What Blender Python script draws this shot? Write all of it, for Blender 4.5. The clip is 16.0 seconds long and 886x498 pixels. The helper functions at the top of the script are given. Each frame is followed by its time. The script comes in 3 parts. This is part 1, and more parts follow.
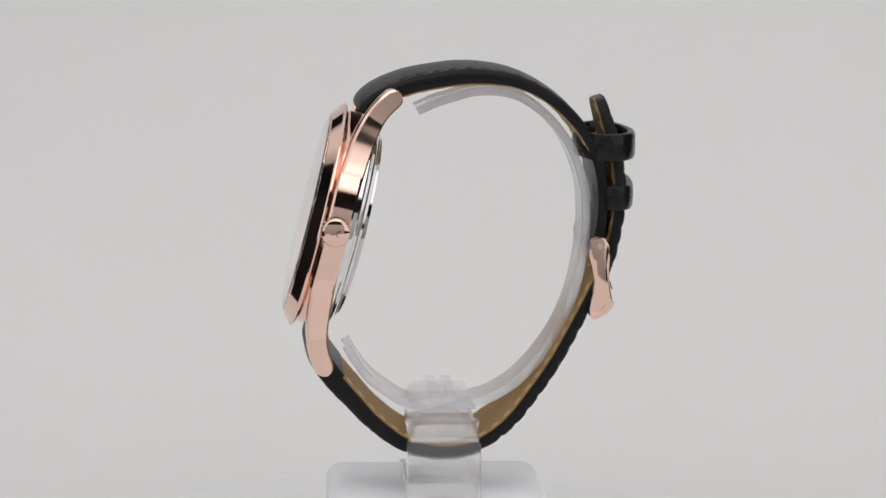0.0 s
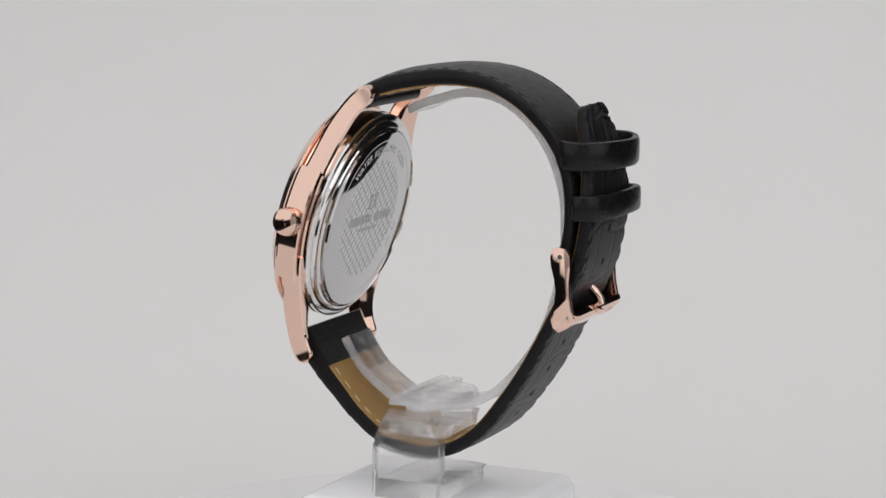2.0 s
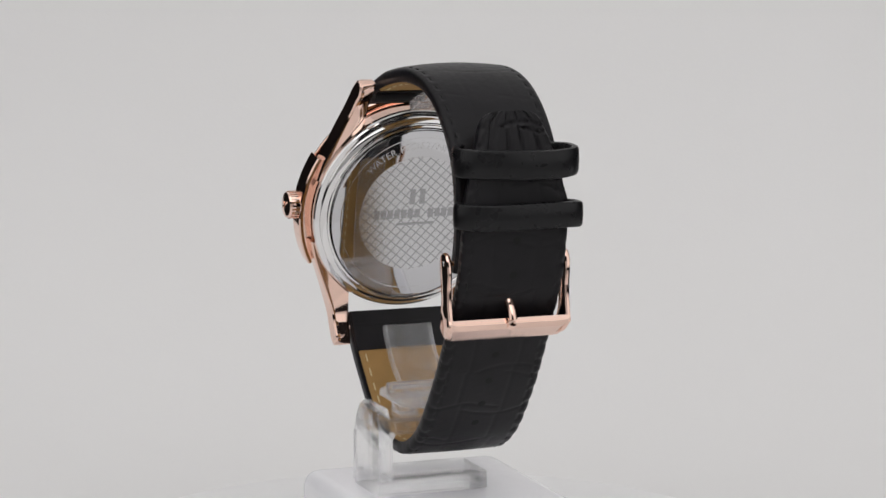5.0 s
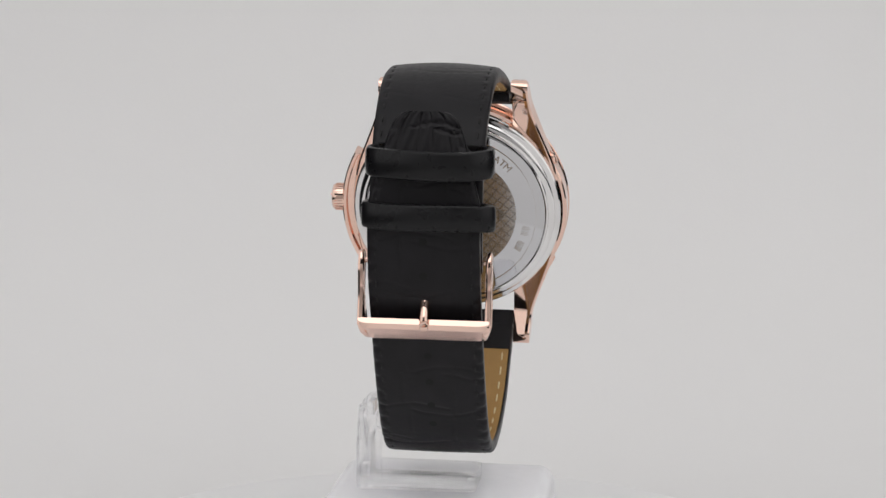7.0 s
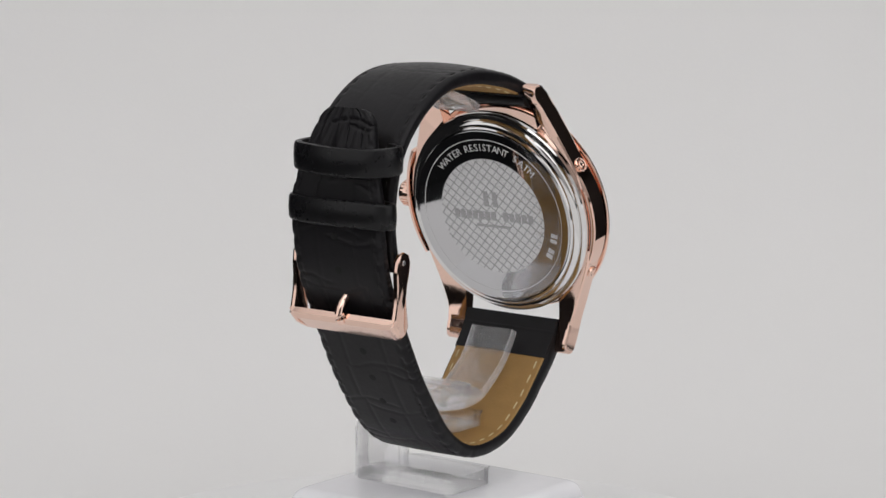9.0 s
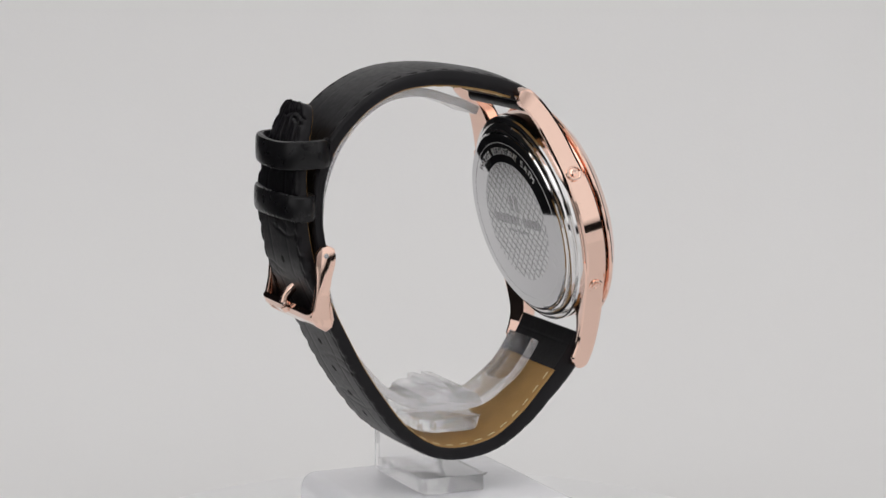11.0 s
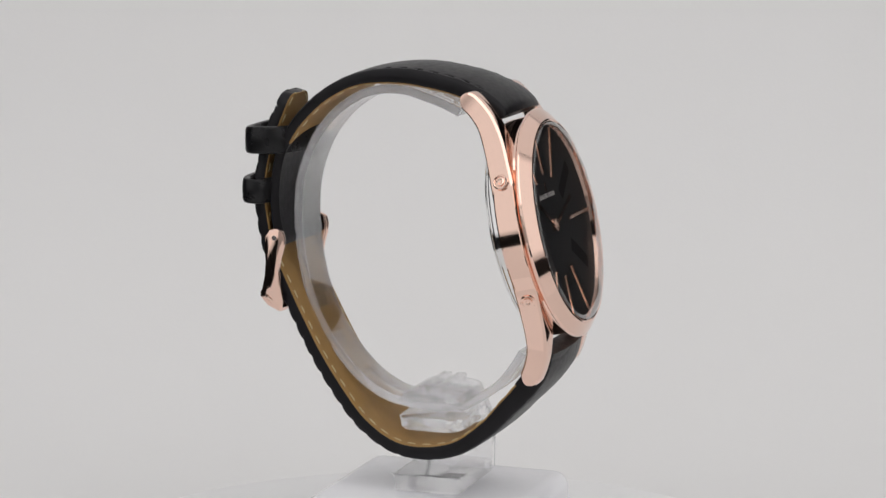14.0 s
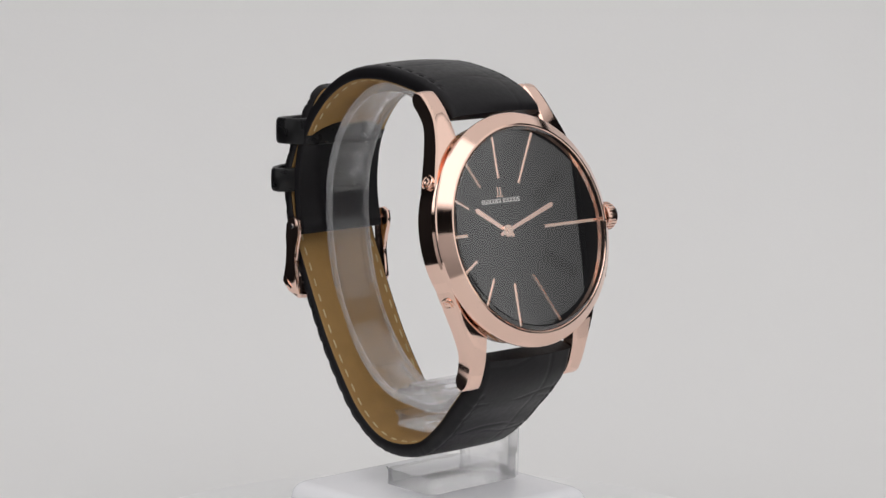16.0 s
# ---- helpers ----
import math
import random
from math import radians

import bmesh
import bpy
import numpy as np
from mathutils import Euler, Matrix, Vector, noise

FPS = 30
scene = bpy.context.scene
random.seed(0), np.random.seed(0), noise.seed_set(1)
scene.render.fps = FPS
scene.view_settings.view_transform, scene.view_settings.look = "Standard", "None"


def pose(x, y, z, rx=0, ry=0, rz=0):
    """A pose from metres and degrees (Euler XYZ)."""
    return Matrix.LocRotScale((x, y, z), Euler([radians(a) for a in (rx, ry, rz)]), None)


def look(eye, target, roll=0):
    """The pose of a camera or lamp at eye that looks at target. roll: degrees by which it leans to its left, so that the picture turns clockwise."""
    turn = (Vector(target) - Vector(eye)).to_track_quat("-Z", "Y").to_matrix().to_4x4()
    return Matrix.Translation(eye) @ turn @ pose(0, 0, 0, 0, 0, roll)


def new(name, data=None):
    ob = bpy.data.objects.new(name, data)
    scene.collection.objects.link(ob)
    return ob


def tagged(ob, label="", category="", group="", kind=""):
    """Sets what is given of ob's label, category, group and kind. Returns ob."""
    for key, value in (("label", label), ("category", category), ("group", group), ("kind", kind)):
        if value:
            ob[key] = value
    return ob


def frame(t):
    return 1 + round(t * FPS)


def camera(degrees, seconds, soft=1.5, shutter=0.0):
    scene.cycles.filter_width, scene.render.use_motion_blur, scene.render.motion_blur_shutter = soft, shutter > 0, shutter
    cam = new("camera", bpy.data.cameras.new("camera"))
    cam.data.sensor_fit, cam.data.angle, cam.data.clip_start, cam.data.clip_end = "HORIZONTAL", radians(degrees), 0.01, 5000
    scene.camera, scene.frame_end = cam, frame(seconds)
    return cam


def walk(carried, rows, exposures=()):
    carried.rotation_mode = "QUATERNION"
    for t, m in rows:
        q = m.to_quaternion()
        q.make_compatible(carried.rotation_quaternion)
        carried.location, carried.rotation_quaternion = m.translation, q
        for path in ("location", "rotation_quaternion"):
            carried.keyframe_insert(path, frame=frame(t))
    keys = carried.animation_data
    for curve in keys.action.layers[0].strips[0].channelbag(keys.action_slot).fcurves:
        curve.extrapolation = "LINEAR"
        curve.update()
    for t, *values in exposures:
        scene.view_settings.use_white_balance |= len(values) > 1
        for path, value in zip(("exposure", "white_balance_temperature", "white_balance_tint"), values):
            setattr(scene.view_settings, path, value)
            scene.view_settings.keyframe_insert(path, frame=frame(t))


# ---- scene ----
MM = 0.001
SPIN = -14.484            # degrees a second, clockwise from above
PHASE = 4.5 - 90.0

cam = camera(19.24, 16.0, soft=1.5)
TILT = math.radians(8.916)
EYE = Vector((0.00043, -0.5027, 0.1257))
HELD = look(EYE, EYE + Vector((0, math.cos(TILT), -math.sin(TILT))), 0.667)
walk(cam, [(0, HELD), (16, HELD)])

# ---- light ----
SOFT_L, SOFT_R, TOP_POWER, ROOF_POWER = 0.85, 0.92, 1.66, 0.70
world = bpy.data.worlds.new("studio_air")
scene.world = world
world.use_nodes = True
world.node_tree.nodes["Background"].inputs[0].default_value = (0.9, 0.95, 1.0, 1)
world.node_tree.nodes["Background"].inputs[1].default_value = 0.02


# ---- materials ----
def shader(name, colour, rough=0.5, metal=0.0, **more):
    m = bpy.data.materials.new(name)
    m.use_nodes = True
    b = m.node_tree.nodes["Principled BSDF"]
    b.inputs["Base Color"].default_value = (*colour, 1)
    b.inputs["Roughness"].default_value = rough
    b.inputs["Metallic"].default_value = metal
    for key, value in more.items():
        b.inputs[key.replace("_", " ")].default_value = value
    return m


def vary(m, scale, amount, rough_amount=0.0, bump=0.0, bump_scale=None, dist=0.0002, detail=4.0):
    """Grain at two scales on a principled material: colour, roughness and relief."""
    nt = m.node_tree
    b = nt.nodes["Principled BSDF"]
    co = nt.nodes.new("ShaderNodeTexCoord")
    n1 = nt.nodes.new("ShaderNodeTexNoise")
    n1.inputs["Scale"].default_value, n1.inputs["Detail"].default_value = scale, detail
    nt.links.new(co.outputs["Object"], n1.inputs["Vector"])
    base = b.inputs["Base Color"].default_value[:]
    ramp = nt.nodes.new("ShaderNodeMix")
    ramp.data_type = "RGBA"
    ramp.inputs["A"].default_value = (*[c * (1 - amount) for c in base[:3]], 1)
    ramp.inputs["B"].default_value = (*[min(1, c * (1 + amount)) for c in base[:3]], 1)
    nt.links.new(n1.outputs["Fac"], ramp.inputs["Factor"])
    nt.links.new(ramp.outputs["Result"], b.inputs["Base Color"])
    n2 = nt.nodes.new("ShaderNodeTexNoise")
    n2.inputs["Scale"].default_value, n2.inputs["Detail"].default_value = bump_scale or scale * 6, 3.0
    nt.links.new(co.outputs["Object"], n2.inputs["Vector"])
    if rough_amount:
        r0 = b.inputs["Roughness"].default_value
        mr = nt.nodes.new("ShaderNodeMapRange")
        mr.inputs["To Min"].default_value, mr.inputs["To Max"].default_value = max(0, r0 - rough_amount), r0 + rough_amount
        nt.links.new(n2.outputs["Fac"], mr.inputs["Value"])
        nt.links.new(mr.outputs["Result"], b.inputs["Roughness"])
    if bump:
        bp = nt.nodes.new("ShaderNodeBump")
        bp.inputs["Strength"].default_value, bp.inputs["Distance"].default_value = bump, dist
        nt.links.new(n2.outputs["Fac"], bp.inputs["Height"])
        nt.links.new(bp.outputs["Normal"], b.inputs["Normal"])
    return m


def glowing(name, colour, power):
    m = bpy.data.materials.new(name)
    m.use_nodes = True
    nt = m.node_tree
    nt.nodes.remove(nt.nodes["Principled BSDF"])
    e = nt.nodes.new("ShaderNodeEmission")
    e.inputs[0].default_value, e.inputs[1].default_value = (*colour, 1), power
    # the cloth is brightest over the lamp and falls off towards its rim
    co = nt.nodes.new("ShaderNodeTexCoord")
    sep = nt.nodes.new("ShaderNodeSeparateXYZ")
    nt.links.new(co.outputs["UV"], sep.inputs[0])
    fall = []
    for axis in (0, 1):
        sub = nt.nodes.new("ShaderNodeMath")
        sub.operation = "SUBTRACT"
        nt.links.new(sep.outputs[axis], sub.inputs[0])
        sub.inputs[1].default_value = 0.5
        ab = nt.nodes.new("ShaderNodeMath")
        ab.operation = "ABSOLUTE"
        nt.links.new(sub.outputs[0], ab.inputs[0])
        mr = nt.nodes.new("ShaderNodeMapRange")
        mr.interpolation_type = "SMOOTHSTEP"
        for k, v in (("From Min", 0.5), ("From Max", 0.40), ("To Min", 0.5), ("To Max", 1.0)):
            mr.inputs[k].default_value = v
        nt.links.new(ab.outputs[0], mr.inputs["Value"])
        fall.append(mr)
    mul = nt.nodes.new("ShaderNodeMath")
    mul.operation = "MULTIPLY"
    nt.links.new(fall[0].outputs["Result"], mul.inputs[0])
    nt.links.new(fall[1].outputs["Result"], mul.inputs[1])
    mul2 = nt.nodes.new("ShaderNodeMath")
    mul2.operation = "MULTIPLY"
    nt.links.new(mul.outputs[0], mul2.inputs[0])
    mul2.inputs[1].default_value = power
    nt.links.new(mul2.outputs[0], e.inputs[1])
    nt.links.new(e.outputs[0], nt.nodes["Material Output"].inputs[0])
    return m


def clear(name, tint, sheen, bend, bend_ior, milk, rough, graze=0.8, steep=2.8):
    """A clear solid: see-through body, a little refraction and milkiness, and a gloss skin stronger at grazing angles."""
    m = bpy.data.materials.new(name)
    m.use_nodes = True
    nt = m.node_tree
    nt.nodes.remove(nt.nodes["Principled BSDF"])
    def node(kind, **v):
        n = nt.nodes.new(kind)
        for k, x in v.items():
            n.inputs[k].default_value = x
        return n
    def mix(fac, a, b):
        n = nt.nodes.new("ShaderNodeMixShader")
        if isinstance(fac, float):
            n.inputs[0].default_value = fac
        else:
            nt.links.new(fac, n.inputs[0])
        nt.links.new(a.outputs[0], n.inputs[1])
        nt.links.new(b.outputs[0], n.inputs[2])
        return n
    body = node("ShaderNodeBsdfTransparent", Color=(*tint, 1))
    bent = node("ShaderNodeBsdfGlass", Color=(*tint, 1), Roughness=rough, IOR=bend_ior)
    white = node("ShaderNodeBsdfDiffuse", Color=(0.9, 0.9, 0.92, 1))
    gloss = node("ShaderNodeBsdfGlossy", Color=(1, 1, 1, 1), Roughness=rough)
    lw = node("ShaderNodeLayerWeight", Blend=0.5)
    power = nt.nodes.new("ShaderNodeMath")
    power.operation = "POWER"
    nt.links.new(lw.outputs["Facing"], power.inputs[0])
    power.inputs[1].default_value = steep
    fr = nt.nodes.new("ShaderNodeMath")
    fr.operation = "MULTIPLY_ADD"
    nt.links.new(power.outputs[0], fr.inputs[0])
    fr.inputs[1].default_value, fr.inputs[2].default_value = graze, sheen
    out = mix(fr.outputs[0], mix(milk, mix(bend, body, bent), white), gloss)
    nt.links.new(out.outputs[0], nt.nodes["Material Output"].inputs[0])
    return m


GOLD = vary(shader("rose_gold", (0.89, 0.63, 0.525), 0.07, 1.0), 300, 0.02, 0.02)
STEEL = vary(shader("polished_steel", (0.80, 0.79, 0.785), 0.08, 1.0), 200, 0.02, 0.03)
BRUSHED = vary(shader("case_back_steel", (0.60, 0.598, 0.61), 0.05, 1.0), 160, 0.03, 0.012)
ENGRAVED = vary(shader("engraved_steel", (0.64, 0.64, 0.65), 0.2, 1.0), 500, 0.05, 0.06)
ETCH = vary(shader("etched_steel", (0.38, 0.38, 0.385), 0.2, 1.0), 700, 0.1, 0.08)
LEATHER = vary(shader("black_leather", (0.0098, 0.0090, 0.0106), 0.37, 0.0, Specular_IOR_Level=0.19), 220, 0.35, 0.10, 0.2, 900, 0.00016)
KEEPER_LEATHER = vary(shader("smooth_black_leather", (0.008, 0.0078, 0.0088), 0.29, 0.0, Specular_IOR_Level=0.26), 200, 0.3, 0.08, 0.45, 500, 0.00015)
LINING = vary(shader("tan_lining", (0.37, 0.212, 0.066), 0.62), 260, 0.16, 0.06, 0.4, 2200, 0.0001)
CREAM = shader("cream_thread", (0.62, 0.52, 0.30), 0.7)
BLACK_THREAD = shader("black_thread", (0.006, 0.006, 0.006), 0.8)
HOLE_SHADE = shader("hole_shade_black", (0.003, 0.003, 0.003), 0.9)
DIAL = vary(shader("black_dial", (0.011, 0.011, 0.012), 0.4, 0.0, Specular_IOR_Level=0.1), 60, 0.06)
SLOT = shader("dark_window", (0.002, 0.002, 0.002), 0.6, 0.0, Specular_IOR_Level=0.1)
INDEX = shader("index_gold", (0.90, 0.66, 0.54), 0.16, 1.0)
PRINT = shader("printed_silver", (0.75, 0.72, 0.70), 0.5)
CRYSTAL = clear("crystal", (0.98, 0.98, 0.98), 0.11, 0.0, 1.1, 0.0, 0.0, 0.95, 3.6)
ACRYLIC = clear("clear_acrylic", (0.99, 0.99, 0.993), 0.03, 0.62, 1.30, 0.025, 0.0, 0.35, 3.2)
# milky white stands in for light caught in the acrylic's edges
EDGE_GLINT = clear("milky_edge_glint", (0.99, 0.99, 0.995), 0.10, 0.08, 1.2, 0.22, 0.03)
FROSTED = clear("cast_acrylic", (0.985, 0.985, 0.99), 0.04, 0.6, 1.28, 0.12, 0.05, 0.35, 3.0)
BLOCK = vary(shader("white_acrylic", (0.95, 0.95, 0.985), 0.22, 0.0, Subsurface_Weight=0.0), 60, 0.02, 0.05)
DISC = vary(shader("white_turntable", (0.88, 0.88, 0.88), 0.45), 40, 0.02, 0.05)
PAPER = vary(shader("white_paper", (0.80, 0.795, 0.79), 0.85), 14, 0.015, 0.0, 0.1, 900, 0.0002)
ROOM = vary(shader("dark_studio_paint", (0.035, 0.035, 0.038), 0.8), 3, 0.2)
DARK = vary(shader("dark_metal", (0.03, 0.03, 0.03), 0.5), 40, 0.2)
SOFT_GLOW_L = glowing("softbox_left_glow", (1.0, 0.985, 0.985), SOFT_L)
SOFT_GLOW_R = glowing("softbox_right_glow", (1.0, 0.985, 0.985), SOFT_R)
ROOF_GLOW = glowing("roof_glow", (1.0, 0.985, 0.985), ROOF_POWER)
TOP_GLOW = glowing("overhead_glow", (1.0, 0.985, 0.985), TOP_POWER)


# ---- mesh helpers ----
def finish(bm, name, material, smooth=32.0):
    me = bpy.data.meshes.new(name)
    bmesh.ops.recalc_face_normals(bm, faces=bm.faces)
    bm.to_mesh(me)
    bm.free()
    if smooth:
        for p in me.polygons:
            p.use_smooth = True
        me.set_sharp_from_angle(angle=radians(smooth))
    me.materials.append(material)
    return me


def part(name, bm, material, parent, label="", smooth=32.0):
    """One mesh object under a thing or a part; vertices in millimetres of the thing's space."""
    bm.transform(Matrix.Diagonal((MM, MM, MM, 1)))
    ob = new(name, finish(bm, name, material, smooth))
    ob.parent = parent
    if label:
        ob["label"] = label
    return ob


def holder(name, label, category, kind=""):
    return tagged(new(name), label, category, kind=kind)


def lathe(rings, n=96, m=None):
    """Surface of revolution about z from (radius, z) pairs; radius 0 closes it."""
    bm = bmesh.new()
    loops = []
    for r, z in rings:
        if r <= 1e-6:
            loops.append([bm.verts.new((0, 0, z))])
        else:
            loops.append([bm.verts.new((r * math.cos(2 * math.pi * i / n), r * math.sin(2 * math.pi * i / n), z)) for i in range(n)])
    for a, b in zip(loops, loops[1:]):
        for i in range(n):
            j = (i + 1) % n
            if len(a) == 1 and len(b) == 1:
                continue
            if len(a) == 1:
                bm.faces.new((a[0], b[j], b[i]))
            elif len(b) == 1:
                bm.faces.new((a[i], a[j], b[0]))
            else:
                bm.faces.new((a[i], a[j], b[j], b[i]))
    if m is not None:
        bm.transform(m)
    return bm


def loft(sections, cap=True, ring=True, closed=False):
    """Skin through sections of equal length; ring: each section is a closed loop."""
    bm = bmesh.new()
    rows = [[bm.verts.new(p) for p in s] for s in sections]
    k = len(rows[0])
    pairs = list(zip(rows, rows[1:])) + ([(rows[-1], rows[0])] if closed else [])
    for a, b in pairs:
        for i in range(k if ring else k - 1):
            j = (i + 1) % k
            bm.faces.new((a[i], a[j], b[j], b[i]))
    if cap and ring and not closed:
        bm.faces.new(rows[0])
        bm.faces.new(rows[-1][::-1])
    return bm


def join(*bms):
    out = bmesh.new()
    for b in bms:
        me = bpy.data.meshes.new("join")
        b.to_mesh(me)
        b.free()
        out.from_mesh(me)
        bpy.data.meshes.remove(me)
    return out


def block(x0, x1, y0, y1, z0, z1, bevel=0.0, m=None, segs=2):
    bm = bmesh.new()
    bmesh.ops.create_cube(bm, size=1.0)
    bm.transform(Matrix.Translation(((x0 + x1) / 2, (y0 + y1) / 2, (z0 + z1) / 2)) @ Matrix.Diagonal((x1 - x0, y1 - y0, z1 - z0, 1)))
    if bevel:
        bmesh.ops.bevel(bm, geom=bm.edges[:], offset=bevel, segments=segs, profile=0.5, affect="EDGES")
    if m is not None:
        bm.transform(m)
    return bm


def outline_prism(points, axis0, axis1, a, b, along, bevel=0.3):
    """A plate from a plane outline: points (p, q) on axis0, axis1, pushed from a to b on the third axis."""
    bm = bmesh.new()
    def at(p, q, w):
        v = [0, 0, 0]
        v[axis0], v[axis1], v[along] = p, q, w
        return v
    lo = [bm.verts.new(at(p, q, a)) for p, q in points]
    hi = [bm.verts.new(at(p, q, b)) for p, q in points]
    bm.faces.new(lo)
    bm.faces.new(hi[::-1])
    n = len(points)
    for i in range(n):
        j = (i + 1) % n
        bm.faces.new((lo[i], lo[j], hi[j], hi[i]))
    bmesh.ops.recalc_face_normals(bm, faces=bm.faces)
    if bevel:
        es = [e for e in bm.edges if abs(e.verts[0].co[along] - e.verts[1].co[along]) < 1e-6]
        bmesh.ops.bevel(bm, geom=es, offset=bevel, segments=2, profile=0.5, affect="EDGES")
    return bm


def glide(points, n):
    """n points, evenly spaced along a smooth curve through the given ones (any dimension)."""
    p = np.array(points, float)
    fine = []
    ext = np.vstack([2 * p[0] - p[1], p, 2 * p[-1] - p[-2]])
    for i in range(len(p) - 1):
        a, b, c, d = ext[i:i + 4]
        for s in np.linspace(0, 1, 40, endpoint=False):
            fine.append(0.5 * (2 * b + (c - a) * s + (2 * a - 5 * b + 4 * c - d) * s * s + (3 * b - a - 3 * c + d) * s ** 3))
    fine.append(p[-1])
    fine = np.array(fine)
    dist = np.r_[0, np.cumsum(np.hypot(*np.diff(fine[:, :2], axis=0).T))]
    want = np.linspace(0, dist[-1], n)
    return np.stack([np.interp(want, dist, fine[:, k]) for k in range(fine.shape[1])], 1), want


def frames_of(path, flip=1):
    t = np.gradient(path[:, :2], axis=0)
    t /= np.hypot(*t.T)[:, None]
    return t, flip * np.stack([t[:, 1], -t[:, 0]], 1)


def tube(points, radius, n=10):
    """A round wire through 3D points."""
    pts = [Vector(p) for p in points]
    secs = []
    for i, p in enumerate(pts):
        d = (pts[min(i + 1, len(pts) - 1)] - pts[max(i - 1, 0)]).normalized()
        q = d.to_track_quat("Z", "Y").to_matrix()
        secs.append([p + q @ Vector((radius * math.cos(2 * math.pi * k / n), radius * math.sin(2 * math.pi * k / n), 0)) for k in range(n)])
    return loft(secs)


def cloth(w, h, m):
    """A thin light cloth with its own flat coordinates from 0 to 1."""
    bm = block(-w / 2, w / 2, -h / 2, h / 2, -4, 0)
    uv = bm.loops.layers.uv.new("cloth")
    for f in bm.faces:
        for l in f.loops:
            l[uv].uv = (l.vert.co.x / w + 0.5, l.vert.co.y / h + 0.5)
    bm.transform(m)
    return bm


# ---- the studio ----
def studio():
    def shell(name, x0, x1, y0, y1, z0, z1, label):
        bm = block(x0 * 1000, x1 * 1000, y0 * 1000, y1 * 1000, z0 * 1000, z1 * 1000)
        ob = part(name, bm, ROOM, None, label, 0)
        return tagged(ob, label, "room", kind="structure")
    shell("floor", -2.1, 2.1, -2.1, 2.1, -0.9, -0.8, "dark matt studio floor")
    shell("ceiling", -2.1, 2.1, -2.1, 2.1, 1.7, 1.8, "dark matt studio ceiling")
    shell("wall_north", -2.1, 2.1, 2.0, 2.1, -0.8, 1.7, "dark matt studio wall")
    shell("wall_south", -2.1, 2.1, -2.1, -2.0, -0.8, 1.7, "dark matt studio wall")
    shell("wall_west", -2.1, -2.0, -2.0, 2.0, -0.8, 1.7, "dark matt studio wall")
    shell("wall_east", 2.0, 2.1, -2.0, 2.0, -0.8, 1.7, "dark matt studio wall")
    # the paper sweep: flat under the turntable, curving up into the background
    prof = [(-430.0, 0.0), (110.0, 0.0)]
    for k in range(1, 17):
        a = math.pi / 2 * k / 16
        prof.append((110 + 200 * math.sin(a), 200 - 200 * math.cos(a)))
    prof.append((310.0, 560.0))
    secs = []
    for x in (-165.0, 208.0):
        ring = [(x, y, z - 27.0) for y, z in prof]
        back = [(x, y + (0.6 if z > 100 else 0.3), z - 27.6) for y, z in prof][::-1]
        secs.append(ring + back)
    tagged(part("backdrop", loft(secs), PAPER, None), "seamless white paper sweep behind the turntable", "backdrop", kind="structure")
    t = holder("table", "plain white table under the paper sweep", "table")
    part("tabletop", block(-170, 400, -430, 90, -60, -29, 2), DISC, t)
    for x in (-140, 370):
        for y in (-400, 60):
            part("leg", block(x - 20, x + 20, y - 20, y + 20, -800, -60, 2), DARK, t)


def softbox(label, centre, target, w, h, glow):
    """A lamp box on a stand: housing, bright front cloth, pole and feet."""
    s = holder("softbox", label, "studio lamp")
    m = look(centre, target)
    mm = Matrix.Translation(m.translation * 1000) @ m.to_3x3().to_4x4()
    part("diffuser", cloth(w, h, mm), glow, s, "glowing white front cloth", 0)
    sec = []
    for k, d in ((1.0, -6.0), (1.02, 2.0), (0.35, 220.0), (0.2, 240.0)):
        sec.append([mm @ Vector((sx * w / 2 * k, sy * h / 2 * k, d)) for sx, sy in ((-1, -1), (1, -1), (1, 1), (-1, 1))])
    shell = loft(sec, cap=False)
    shell.faces.new([v for v in list(shell.verts)[-4:]])
    part("housing", shell, DARK, s, "black cloth housing", 0)
    back = mm @ Vector((0, 0, 235))
    part("pole", tube([(back.x, back.y, -795), (back.x, back.y, back.z)], 12), DARK, s)
    for k in range(3):
        a = 2 * math.pi * k / 3
        part("leg", tube([(back.x, back.y, -600), (back.x + 320 * math.cos(a), back.y + 320 * math.sin(a), -792)], 8), DARK, s)
    return s


studio()
softbox("large square studio softbox beside the camera", (-0.63, -0.455, 0.45), (0, 0, 0.06), 1040, 1000, SOFT_GLOW_L)
softbox("large square studio softbox beside the camera", (0.652, -0.405, 0.45), (0, 0, 0.06), 1040, 1000, SOFT_GLOW_R)


def overhead():
    """A flat light panel hung from the ceiling in front of the sweep."""
    s = holder("overhead_light", "flat white light panel hung over the turntable", "studio lamp")
    m = look((0, -0.38, 0.66), (0, 0, 0.05))
    mm = Matrix.Translation(m.translation * 1000) @ m.to_3x3().to_4x4()
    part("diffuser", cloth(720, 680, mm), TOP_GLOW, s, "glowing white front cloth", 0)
    part("housing", block(-365, 365, -345, 345, 1, 50, 3, mm), DARK, s, "black housing", 0)
    for x in (-300, 300):
        part("hanger", tube([(x, -410, 700), (x, -410, 1046)], 6), DARK, s)


def reflector():
    s = holder("reflector_card", "white reflector card standing behind the camera", "reflector")
    part("card", block(-420, 420, -735, -730, -795, 270, 1), PAPER, s)
    return s


